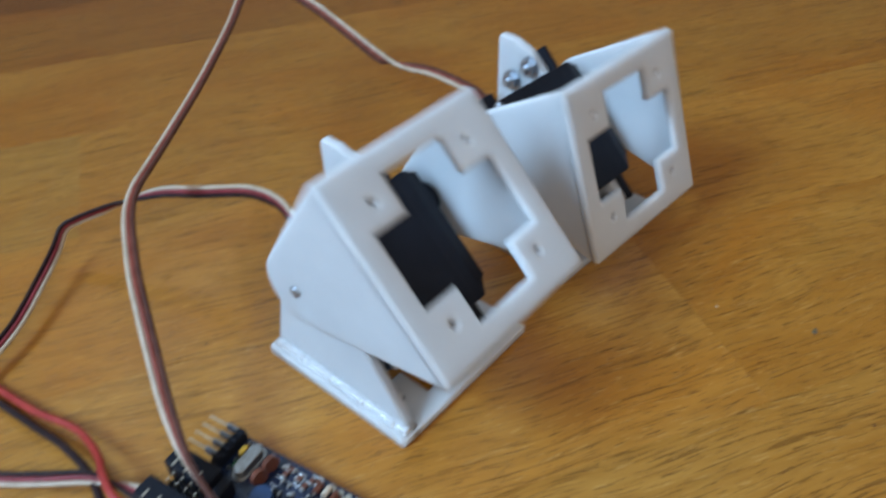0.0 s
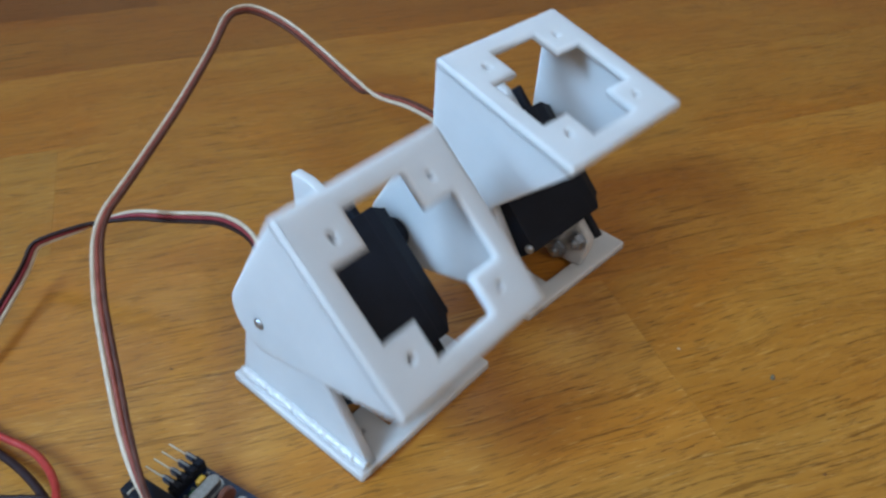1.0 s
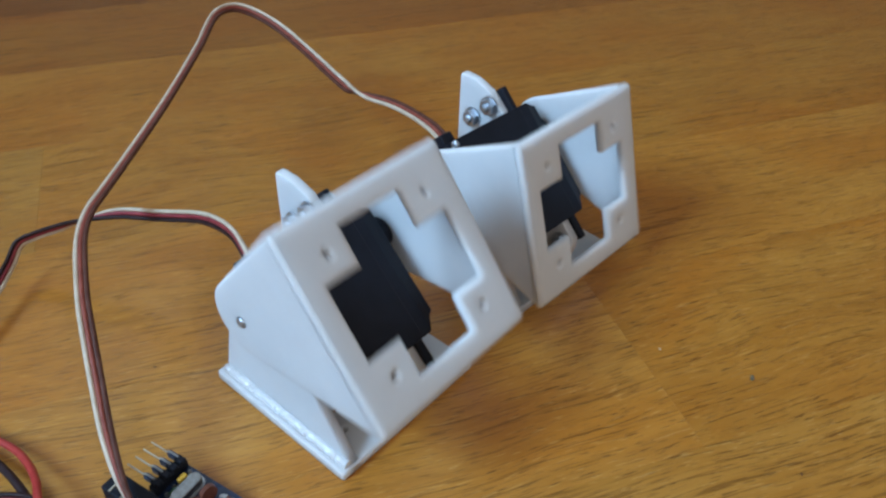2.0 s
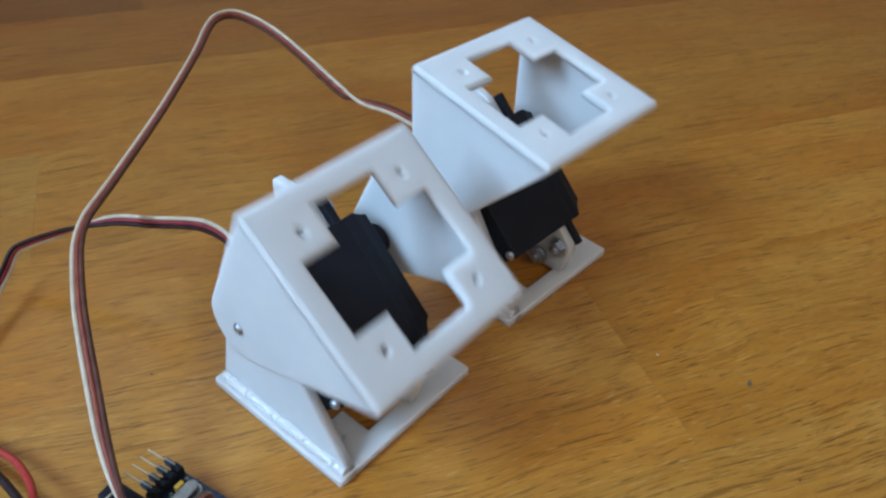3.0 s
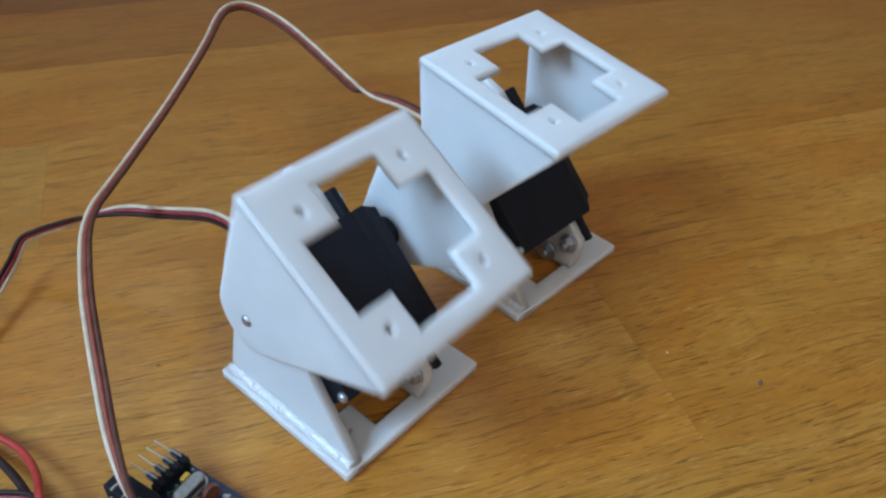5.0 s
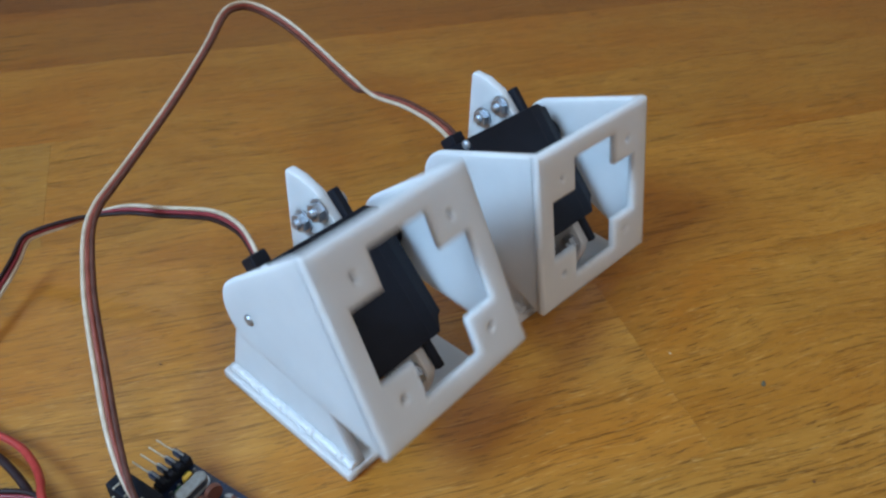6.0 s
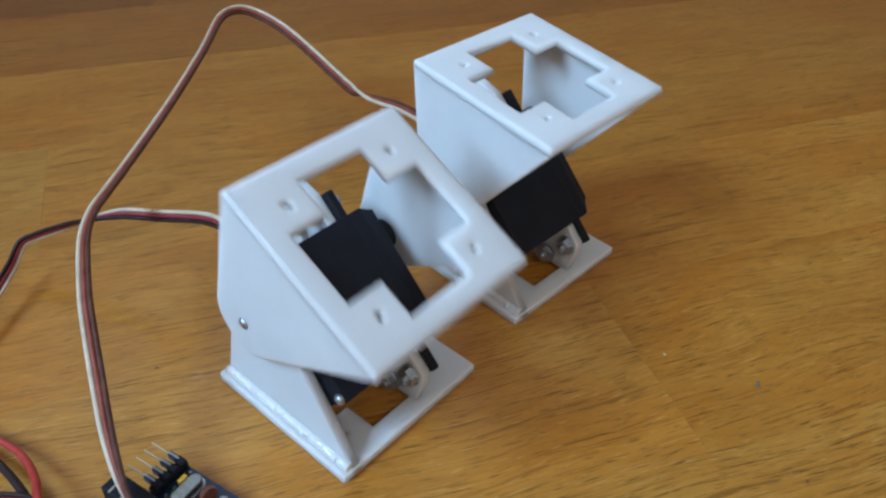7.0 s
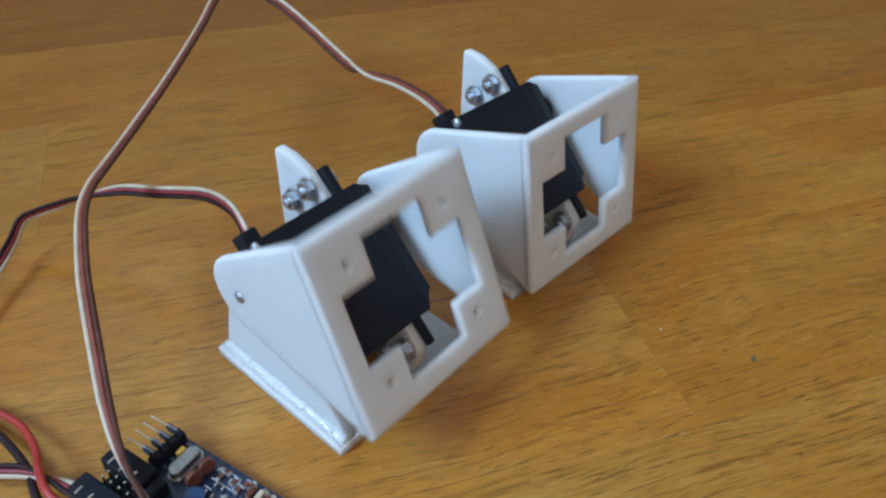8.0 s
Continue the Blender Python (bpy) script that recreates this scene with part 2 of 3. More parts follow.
# ---- the room ----
def room():
    bm = bmesh.new()
    box(bm, (-0.85, -1.7, -0.05), (2.4, 1.7, -0.0122))
    floor = part("floor", bm, PLASTER)
    floor.matrix_world = ROOM
    tagged(floor, "honey-coloured oiled oak strip floor, oak strips laid end to end", kind="structure")
    # strips 70 mm wide and 0.6 m long, row by row from the edge at EDGE; the joints that show are set
    LONG, WIDE, EDGE = 0.6, 0.070, 0.192
    joints = {1: -0.050, 0: -0.27, -1: -0.22, -2: -0.097, -3: -0.30, -4: 0.077, -5: -0.25}

    def strip_mesh(cells):
        bm = bmesh.new()
        for cx, cy, long in cells:
            g, e = 0.00001, 0.00005
            x0, x1, y0, y1 = cx - long / 2 + g, cx + long / 2 - g, cy - WIDE / 2 + g, cy + WIDE / 2 - g
            low = [bm.verts.new(p) for p in ((x0, y0, -0.012), (x1, y0, -0.012), (x1, y1, -0.012), (x0, y1, -0.012))]
            mid = [bm.verts.new((v.co.x, v.co.y, -e)) for v in low]
            top = [bm.verts.new(p) for p in ((x0 + e, y0 + e, 0), (x1 - e, y0 + e, 0), (x1 - e, y1 - e, 0), (x0 + e, y1 - e, 0))]
            bm.faces.new(top)
            for a, c in ((low, mid), (mid, top)):
                for i in range(4):
                    bm.faces.new((a[i], a[(i + 1) % 4], c[(i + 1) % 4], c[i]))
        return bm

    # strip tones by row and place in the row: wood differences with light painted in
    # painted in: bluish sheen on near rows, vignette on far ones, machine shade at right
    TONE_AND_LIGHT = {(3, 0): (0.48, 0.37, 0.28, 1), (2, -1): (0.40, 0.29, 0.21, 1), (2, 0): (0.48, 0.37, 0.28, 1), (1, -1): (0.40, 0.29, 0.21, 1), (1, 0): (0.55, 0.43, 0.32, 1),
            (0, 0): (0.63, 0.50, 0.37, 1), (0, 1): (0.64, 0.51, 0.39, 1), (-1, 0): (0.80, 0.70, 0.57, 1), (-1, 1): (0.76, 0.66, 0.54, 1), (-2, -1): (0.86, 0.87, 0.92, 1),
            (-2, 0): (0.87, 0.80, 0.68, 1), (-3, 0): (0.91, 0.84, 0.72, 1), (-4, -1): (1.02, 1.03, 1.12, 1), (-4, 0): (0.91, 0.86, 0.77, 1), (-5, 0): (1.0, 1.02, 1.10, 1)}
    shared = None
    rest = []
    rng = random.Random(4)
    for k in range(-27, 22):
        y = EDGE + k * WIDE + WIDE / 2
        if abs(y) > 1.67:
            continue
        first = joints.get(k, rng.uniform(0, LONG))
        m0 = math.floor((-0.85 - first) / LONG)
        for m in range(m0, m0 + 12):
            lo, hi = max(first + m * LONG, -0.85), min(first + (m + 1) * LONG, 2.4)
            if hi - lo < 0.01:
                continue
            x = (lo + hi) / 2
            if abs(y - 0.08) < 0.6 and -0.9 < x < 1.2 and hi - lo > LONG - 0.001:
                if shared is None:
                    plank = part("plank", strip_mesh([(0, 0, LONG)]), OAK, floor)
                    shared = plank.data
                else:
                    plank = new("plank", shared)
                    plank.parent = floor
                plank.location = (x, y, 0)
                wood = rng.uniform(0.62, 1.0)
                plank.color = TONE_AND_LIGHT.get((k, m), (wood, wood ** 1.3, wood ** 1.6, 1))
            else:
                rest.append((x, y, hi - lo))
    far = part("far_planks", strip_mesh(rest), OAK, floor)
    tagged(far, "oak strips towards the walls", kind="stuff")
    h, a, b, c = 2.5, 0.85, 1.7, 2.4
    def slab(name, lo, hi, label="plain beige plaster wall", mat=PLASTER):
        bm = bmesh.new()
        box(bm, lo, hi)
        ob = part(name, bm, mat)
        ob.matrix_world = ROOM
        return tagged(ob, label, kind="structure")
    slab("wall_east", (c, -b - 0.1, -0.05), (c + 0.1, b + 0.1, h))
    slab("ceiling", (-a - 0.1, -b - 0.1, h), (c + 0.1, b + 0.1, h + 0.1), "plain white plaster ceiling", CEILING)
    # three walls with an opening each, two of them added for fill: four pieces of masonry round the opening, in one
    # mesh
    y0, y1, z0, z1 = WINDOW
    pieces = (((-a - 0.1, -b - 0.1, -0.05), (-a, y0, h)), ((-a - 0.1, y1, -0.05), (-a, b + 0.1, h)), ((-a - 0.1, y0, -0.05), (-a, y1, z0)), ((-a - 0.1, y0, z1), (-a, y1, h)))
    x0, x1, w0, w1 = FILL_WINDOW
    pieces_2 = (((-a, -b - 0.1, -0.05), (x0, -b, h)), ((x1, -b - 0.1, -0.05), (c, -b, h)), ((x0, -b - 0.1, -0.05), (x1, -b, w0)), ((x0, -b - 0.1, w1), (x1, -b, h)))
    v0, v1, u0, u1 = SHEEN_WINDOW
    pieces_3 = (((-a, b, -0.05), (v0, b + 0.1, h)), ((v1, b, -0.05), (c, b + 0.1, h)), ((v0, b, -0.05), (v1, b + 0.1, u0)), ((v0, b, u1), (v1, b + 0.1, h)))
    for name, group in (("wall_west", pieces), ("wall_south", pieces_2), ("wall_north", pieces_3)):
        bm = bmesh.new()
        for lo, hi in group:
            box(bm, lo, hi)
        ob = part(name, bm, PLASTER)
        ob.matrix_world = ROOM
        tagged(ob, "plain beige plaster wall with a window or fill-light opening", kind="structure")


room()

# ---- the two hinged machines ----
PY, PZ = 0.0335, 0.0353  # the hinge, from the base's near edge and from the floor
T = 0.003
CUT = [(x / 1000, y / 1000) for x, y in ((-9.6, -19.7), (9.6, -19.7), (9.6, -9.6), (19.7, -9.6), (19.7, 9.6), (9.6, 9.6), (9.6, 19.7), (-9.6, 19.7), (-9.6, 9.6), (-19.7, 9.6), (-19.7, -9.6), (-9.6, -9.6))]


def square_plate(cx, cy, half=0.026, half_x=None):
    rim = []
    for sx, sy, a in ((1, 1, 0), (-1, 1, 90), (-1, -1, 180), (1, -1, 270)):
        rim += arc(cx + sx * ((half_x or half) - 0.0008), cy + sy * (half - 0.0008), 0.0008, a, a + 90, 3)
    holes = [[(cx + x, cy + y) for x, y in CUT]]
    holes += [circle(cx + sx * 0.0158, cy + sy * 0.0158, 0.0008, 10) for sx in (-1, 1) for sy in (-1, 1)]
    return [rim] + holes


def cheek(r, foot=0.0015, hub=0.0355):
    """Outline of a side piece, from its plate (u = 0) out to a round end of radius r at the hinge: (u, v), v towards the steeper edge."""
    def touch(px, py, side):
        d, a = math.hypot(px - hub, py), math.atan2(py, px - hub)
        return math.degrees(a + side * math.acos(r / d))
    a0, a1 = touch(0.0, 0.0184, -1), touch(0.0, -0.0338, 1)
    return [(foot, 0.0184)] + arc(hub, 0, r, a0, a1, 20) + [(foot, -0.0338)]


def dome(bm, at, way, r, high, n=14):
    """A rounded screw head on the disc at a place, r wide and high along way."""
    made = bmesh.ops.create_uvsphere(bm, u_segments=n, v_segments=8, radius=1)["verts"]
    for f in {f for v in made for f in v.link_faces}:
        f.smooth = True
    turn = Vector(way).to_track_quat("Z", "Y").to_matrix().to_4x4()
    bmesh.ops.transform(bm, matrix=Matrix.Translation(at) @ turn @ Matrix.Diagonal((r, r, high, 1)), verts=made)


def hex_nut(bm, x0, x1, y, z, r, n=6):
    rod(bm, (x0, y, z), (x1, y, z), r, n)


def servo(parent):
    """A box servo, its shaft on the hinge and its length at 45 degrees."""
    m = Matrix.Translation((0, PY, PZ)) @ Matrix.Rotation(radians(45), 4, "X")
    bm = bmesh.new()
    # along y: 0.010 behind the shaft, 0.030 before it; z across
    box(bm, (0.0072, -0.0298, -0.0099), (0.0366, 0.0099, 0.0099), 0.0004, 2, m)
    body = part("servo", bm, BLACK, parent, "black plastic servo case set askew")
    # the gear cover narrows towards the horn with chamfered ends
    bm = bmesh.new()
    rings = []
    for x, lo, hi, w in ((0.0364, -0.0298, 0.0099, 0.0099), (0.0398, -0.0298, 0.0099, 0.0099), (0.0428, -0.0262, 0.0084, 0.0086), (0.0446, -0.0255, 0.0078, 0.0080)):
        rings.append([bm.verts.new(m @ Vector((x, y, z))) for y, z in ((lo, -w), (hi, -w), (hi, w), (lo, w))])
    for a, b in zip(rings, rings[1:]):
        for k in range(4):
            bm.faces.new((a[k], a[(k + 1) % 4], b[(k + 1) % 4], b[k]))
    bm.faces.new(rings[0][::-1])
    bm.faces.new(rings[-1])
    bmesh.ops.bevel(bm, geom=bm.edges[:], offset=0.0003, segments=2, profile=0.5, affect="EDGES")
    part("gear_cover", bm, BLACK, body)
    bm = bmesh.new()
    rod(bm, m @ Vector((0.0440, 0, 0)), m @ Vector((0.0520, 0, 0)), 0.0045, 20)
    part("shaft", bm, BLACK, body)
    for lo, hi in ((0.0095, 0.0178), (-0.0378, -0.0294)):
        bm = bmesh.new()
        box(bm, (0.0336, lo, -0.0095), (0.0361, hi, 0.0095), 0.0004, 1, m)
        part("tab", bm, BLACK, body)
    bm = bmesh.new()
    box(bm, (0.0072, 0.0097, -0.0032), (0.0122, 0.0135, 0.0032), 0.0006, 2, m)
    part("strain_relief", bm, BLACK, body)
    for y in (0.0084, -0.0282):
        for z in (0.0083, -0.0083):
            bm = bmesh.new()
            rod(bm, m @ Vector((0.0066, y, z)), m @ Vector((0.0074, y, z)), 0.0015, 14)
            dome(bm, m @ Vector((0.0067, y, z)), (-1, 0, 0), 0.0015, 0.0008)
            part("case_screw", bm, STEEL, body, "bright steel screw head")
    return body


def machine(label):
    base = tagged(new("robot_module"), label, "robot module", "hinged machines")
    part("base_plate", plate("base_plate", square_plate(0.026, 0.026), T, 0.0005, FACE_Z, (0, 0, T / 2)), WHITE, base)
    # the hinge cheek that stands on the base
    pts = [(PY + v, u) for u, v in cheek(0.0092)]
    part("hinge_cheek", plate("hinge_cheek", [pts], T, 0.0006, FACE_X, (0.0048, 0, 0)), WHITE, base)
    # a bead of glue along the cheek's foot
    bm = bmesh.new()
    line = [Vector((0.0029 + 0.00014 * math.sin(i * 1.9) + 0.00012 * math.sin(i * 4.7), 0.0010 + i * 0.0498 / 90, 0.0031 + 0.00016 * math.sin(i * 1.3 + 1))) for i in range(91)]
    tube(bm, line, 0.0013, 12)
    part("glue_bead", bm, GLUE, base, "glossy clear bead of glue")
    # the upright that carries the servo
    c, s = math.cos(radians(45)), math.sin(radians(45))
    rim = [(0.0040, 0.0020), (0.0490, 0.0020), (0.0545, 0.0270), (0.0543, 0.0545), (0.0539, 0.0553), (0.0530, 0.0555), (0.0480, 0.0554), (0.0416, 0.0534),
           (0.0350, 0.0474), (0.0260, 0.0390), (0.0015, 0.0150), (0.0015, 0.0110)]
    part("servo_mount", plate("servo_mount", [rim], T, 0.0004, FACE_X, (0.0320, 0, 0)), WHITE, base)
    servo(base)
    for a, b in ((0.0146, -0.0056), (0.0146, 0.0044), (-0.0358, -0.0068), (-0.0358, 0.0036)):
        y, z = PY + a * c - b * s, PZ + a * s + b * c
        bm = bmesh.new()
        rod(bm, (0.0272, y, z), (0.0385, y, z), 0.0014, 12)
        dome(bm, (0.0272, y, z), (-1, 0, 0), 0.0014, 0.0004)
        hex_nut(bm, 0.0281, 0.0300, y, z, 0.0028)
        rod(bm, (0.0299, y, z), (0.0305, y, z), 0.0034, 20)
        rod(bm, (0.0361, y, z), (0.0380, y, z), 0.0026, 12)
        part("bolt", bm, STEEL, base, "bright steel bolt and nut")
    # the swinging frame, made about the hinge
    swing = part("swing_plate", plate("swing_plate", square_plate(0.0261, -0.0077, 0.0262, 0.0263), T, 0.0012, FACE_Y, (0, -0.0346, 0)), WHITE, base)
    for x in (0.0014, 0.0508):
        pts = [(u - 0.0361, v) for u, v in cheek(0.0110, 0.0022, 0.0361)]
        holes = [] if x < 0.02 else [circle(0, 0, 0.0030)]
        part("side_cheek", plate("side_cheek", [pts] + holes, T, 0.0009, FACE_X, (x, 0, 0)), WHITE, swing)
    bm = bmesh.new()
    rod(bm, (0.0521, 0, 0), (0.0540, 0, 0), 0.0103, 28)
    rod(bm, (0.0540, 0, 0), (0.0560, 0, 0), 0.0040, 16)
    part("servo_horn", bm, BLACK, swing, "round black servo horn")
    bm = bmesh.new()
    rod(bm, (-0.0004, 0, 0), (0.0066, 0, 0), 0.0011, 12)
    dome(bm, (-0.0001, 0, 0), (-1, 0, 0), 0.0017, 0.0009)
    part("hinge_pin", bm, STEEL, swing, "small steel hinge screw")
    swing.matrix_basis = pose(0, PY, PZ, -40)
    return base, swing


MODULE_A, SWING_A = machine("white acrylic hinged module with black servo, nodding on floor")
MODULE_B = copy_thing(MODULE_A, pose(0.07512, 0.00259, 0, 0, 0, -3.877))
SWING_B = next(o for o in MODULE_B.children if o.name.startswith("swing_plate"))

# ---- the cables: flat leads of three strands ----
def lead(name, label, points, twists, strands, gauge, n, tilt=(-0.45, -0.55, 0.7)):
    """A flat lead through the points; twists: degrees by which it is turned over, point by point."""
    holder = tagged(new(name), label, "cable")
    line = glide(points, n)
    turn = [v.x for v in glide([(a, 0, 0) for a in twists], n)]
    tilt = Vector(tilt).normalized()
    for k, (mat, what) in enumerate(strands):
        off = (k - (len(strands) - 1) / 2) * gauge * 0.96
        path = []
        for i, p in enumerate(line):
            d = (line[min(i + 1, n - 1)] - line[max(i - 1, 0)]).normalized()
            side = tilt.cross(d).normalized()
            nrm = d.cross(side)
            a = radians(turn[i] + 180)
            q = p + off * (math.cos(a) * side + math.sin(a) * nrm)
            q.z = max(q.z, gauge / 2)
            path.append(q)
        bm = bmesh.new()
        tube(bm, path, gauge / 2, 8)
        part("strand", bm, mat, holder, what)
    return holder


THREE = ((W_WHITE, "white strand"), (W_RED, "red strand"), (W_BLACK, "black strand"))
BROWN3 = ((W_WHITE, "white strand"), (W_RUSSET, "russet strand"), (W_BROWN, "dark brown strand"))
LEAD_B = [(0.0873, 0.0415, 0.0440), (0.0911, 0.0510, 0.0441), (0.0965, 0.0640, 0.0414), (0.0994, 0.0768, 0.0394), (0.1011, 0.0897, 0.0365), (0.1024, 0.0994, 0.0351), (0.1048, 0.1083, 0.0338), (0.1117, 0.1369, 0.0359)]
LEAD_B += [(0.1141, 0.1534, 0.0382), (0.1120, 0.1636, 0.0415), (0.1074, 0.1706, 0.0442), (0.1006, 0.1716, 0.0454), (0.0910, 0.1662, 0.0460), (0.0704, 0.1470, 0.0466), (0.0406, 0.1234, 0.0454), (0.0140, 0.1061, 0.0425), (0.0030, 0.0990, 0.0416)]
LEAD_B += [(-0.0046, 0.0939, 0.0409), (-0.0115, 0.0869, 0.0390), (-0.0198, 0.0743, 0.0339), (-0.0249, 0.0648, 0.0299), (-0.0300, 0.0547, 0.0249), (-0.0360, 0.0421, 0.0199), (-0.0400, 0.0315, 0.0165), (-0.0418, 0.0235, 0.0148), (-0.0428, 0.0150, 0.0122)]
lead("servo_cable", "flat white, red and brown servo lead looping to circuit board", LEAD_B,
     [0, 0, 10, 15, 30, 90, 150, 170, 165, 165, 170, 180, 195, 208, 212, 212, 210, 208, 200, 190, 184, 182, 195, 222, 248, 262], BROWN3, 0.00142, 240)
LEAD_A = [(0.0105, 0.0425, 0.0438), (0.0123, 0.0477, 0.0445), (0.0149, 0.0549, 0.0429), (0.0168, 0.0633, 0.0404), (0.0179, 0.0724, 0.0371), (0.0175, 0.0803, 0.0340), (0.0137, 0.0929, 0.0300), (0.0080, 0.1067, 0.0268)]
LEAD_A += [(0.0006, 0.1181, 0.0221), (-0.0043, 0.1250, 0.0183), (-0.0095, 0.1318, 0.0145), (-0.0139, 0.1346, 0.0122), (-0.0196, 0.1314, 0.0089), (-0.0287, 0.1238, 0.0077), (-0.0443, 0.1123, 0.0058), (-0.0640, 0.1030, 0.0045)]
LEAD_A += [(-0.0774, 0.0950, 0.0040), (-0.0765, 0.0783, 0.0040), (-0.0703, 0.0672, 0.0050), (-0.0634, 0.0578, 0.0060), (-0.0572, 0.0499, 0.0070), (-0.0538, 0.0426, 0.0080), (-0.0514, 0.0341, 0.0090), (-0.0499, 0.0270, 0.0100)]
lead("servo_cable", "flat white, red and black servo lead trailing over the floor", LEAD_A,
     [118, 122, 132, 150, 165, 168, 172, 195, 265, 298, 302, 306, 315, 330, 342, 350, 265, 190, 180, 180, 185, 250, 330, 350], THREE, 0.0013, 240)
lead("power_wire", "single red power wire curling over the floor", [(-0.0640, 0.1240, 0.0012), (-0.0594, 0.1096, 0.0023), (-0.0569, 0.0956, 0.0026), (-0.0547, 0.0811, 0.0037), (-0.0512, 0.0676, 0.0050), (-0.0511, 0.0583, 0.0063), (-0.0526, 0.0504, 0.0084), (-0.0546, 0.0446, 0.0099), (-0.0560, 0.0360, 0.0100), (-0.0530, 0.0240, 0.0085), (-0.0468, 0.0165, 0.0058)], [0] * 11, ((W_POWER, ""),), 0.0020, 80)
lead("power_wire", "single black power wire on the floor", [(-0.0660, 0.1230, 0.0012), (-0.0618, 0.1075, 0.0011), (-0.0591, 0.0916, 0.0022), (-0.0571, 0.0765, 0.0032), (-0.0556, 0.0642, 0.0047), (-0.0557, 0.0515, 0.0055), (-0.0581, 0.0404, 0.0061), (-0.0575, 0.0280, 0.0065), (-0.0525, 0.0190, 0.0068), (-0.0464, 0.0135, 0.0058)], [0] * 10, ((W_BLACK, ""),), 0.0021, 80)

# ---- the controller board; its own x runs along its long edge, y across it ----
BLUE = grainy(material("blue_solder_mask", (0.007, 0.016, 0.045), 0.28), 220, (0.005, 0.011, 0.030), (0.009, 0.020, 0.058), 0.3, 1800, (0.2, 0.38))
SILK = material("silkscreen", (0.7, 0.72, 0.74), 0.6)
YELLOW = grainy(material("tantalum_yellow", (0.62, 0.36, 0.03), 0.4), 700, (0.5, 0.28, 0.02), (0.68, 0.42, 0.05))
RUST = grainy(material("brown_ceramic", (0.14, 0.04, 0.022), 0.4), 600, (0.10, 0.03, 0.016), (0.18, 0.055, 0.03))
POT = grainy(material("blue_part", (0.010, 0.032, 0.085), 0.35), 500, (0.007, 0.025, 0.065), (0.013, 0.040, 0.105))
CAN = grainy(material("nickel_can", (0.34, 0.33, 0.31), 0.38, 1.0), 900, (0.28, 0.27, 0.25), (0.4, 0.39, 0.37), 0.2, 2500)
GREEN = material("green_part", (0.03, 0.16, 0.05), 0.35)


def circuit_board():
    top = tagged(new("circuit_board"), "dark blue circuit board with crystal, headers and plugged-in servo leads", "circuit board")
    top.matrix_world = Matrix.Translation((-0.0247, 0.0319, 0)) @ Matrix.Rotation(radians(-80), 4, "Z")
    long, wide, z = 0.050, 0.0245, 0.0050
    rim = []
    for cx, cy, a in ((long - 0.001, -0.001, 0), (0.001, -0.001, 90), (0.001, -wide + 0.001, 180), (long - 0.001, -wide + 0.001, 270)):
        rim += arc(cx, cy, 0.001, a, a + 90, 3)
    holes = [circle(x, y, 0.0006, 8) for x in (0.0445, 0.0470) for y in (-0.003, -0.006, -0.009)]
    part("laminate", plate("laminate", [rim] + holes, 0.0016, 0.0001, FACE_Z, (0, 0, z - 0.0008)), BLUE, top)

    def piece(name, build, mat, label=""):
        bm = bmesh.new()
        build(bm)
        return part(name, bm, mat, top, label)

    # solder studs on which the board rests
    for x, y in ((0.004, -0.003), (0.004, -wide + 0.003), (long - 0.004, -0.003), (long - 0.004, -wide + 0.003)):
        piece("stud", lambda bm: rod(bm, (x, y, 0), (x, y, z - 0.0012), 0.0008, 8, 0.0011), TIN)
    # the angled four-pin header at the end
    head = piece("pin_header", lambda bm: box(bm, (-0.0004, -0.0107, z), (0.0022, -0.0002, z + 0.0028), 0.0003, 1), BLACK, "black four-pin angled header")
    for i in range(4):
        y = -0.0014 - i * 0.00254
        bm = bmesh.new()
        box(bm, (-0.0090, y - 0.00018, z + 0.0030), (0.0016, y + 0.00018, z + 0.0034), 0.00008, 1)
        box(bm, (0.0010, y - 0.0003, z - 0.001), (0.0016, y + 0.0003, z + 0.0036), 0.00008, 1)
        part("pin", bm, BRASS, head, "thin bright header pin")
        # the collar's blue is a bluish reflection put into its colour
        bm = bmesh.new()
        box(bm, (-0.0028, y - 0.0007, z + 0.0022), (-0.0004, y + 0.0007, z + 0.0040), 0.0002, 1)
        part("collar", bm, POT, head, "pin collar coloured dark blue for a reflection")
        bm = bmesh.new()
        box(bm, (-0.0030, y - 0.00022, z + 0.0038), (0.0006, y + 0.00022, z + 0.0043), 0.0001, 1)
        part("pin_back", bm, TIN, head, "bright bent pin")
        bm = bmesh.new()
        box(bm, (-0.0004, y - 0.0009, z + 0.0024), (0.0024, y + 0.0009, z + 0.0040), 0.0003, 1)
        part("block", bm, BLACK, head)
    # a second strip of pins behind it, and the row's solder joints
    for i in range(4):
        y = -0.0014 - i * 0.00254
        piece("solder_joint", lambda bm: rod(bm, (0.0034, y, z - 0.0002), (0.0034, y, z + 0.0006), 0.0007, 10, 0.0003), TIN)
    # crystal can with rounded ends
    can = [(0.0074 + x, -0.0060 + y) for x, y in arc(0, -0.0028, 0.0018, 180, 360, 8) + arc(0, 0.0028, 0.0018, 0, 180, 8)]
    rimm = [(0.0074 + x, -0.0060 + y) for x, y in arc(0, -0.0029, 0.0022, 180, 360, 8) + arc(0, 0.0029, 0.0022, 0, 180, 8)]
    xt = part("crystal", plate("crystal", [can], 0.0026, 0.0004, FACE_Z, (0, 0, z + 0.0017)), CAN, top, "silver oval crystal can")
    part("flange", plate("flange", [rimm], 0.0006, 0.0001, FACE_Z, (0, 0, z + 0.0004)), TIN, xt)
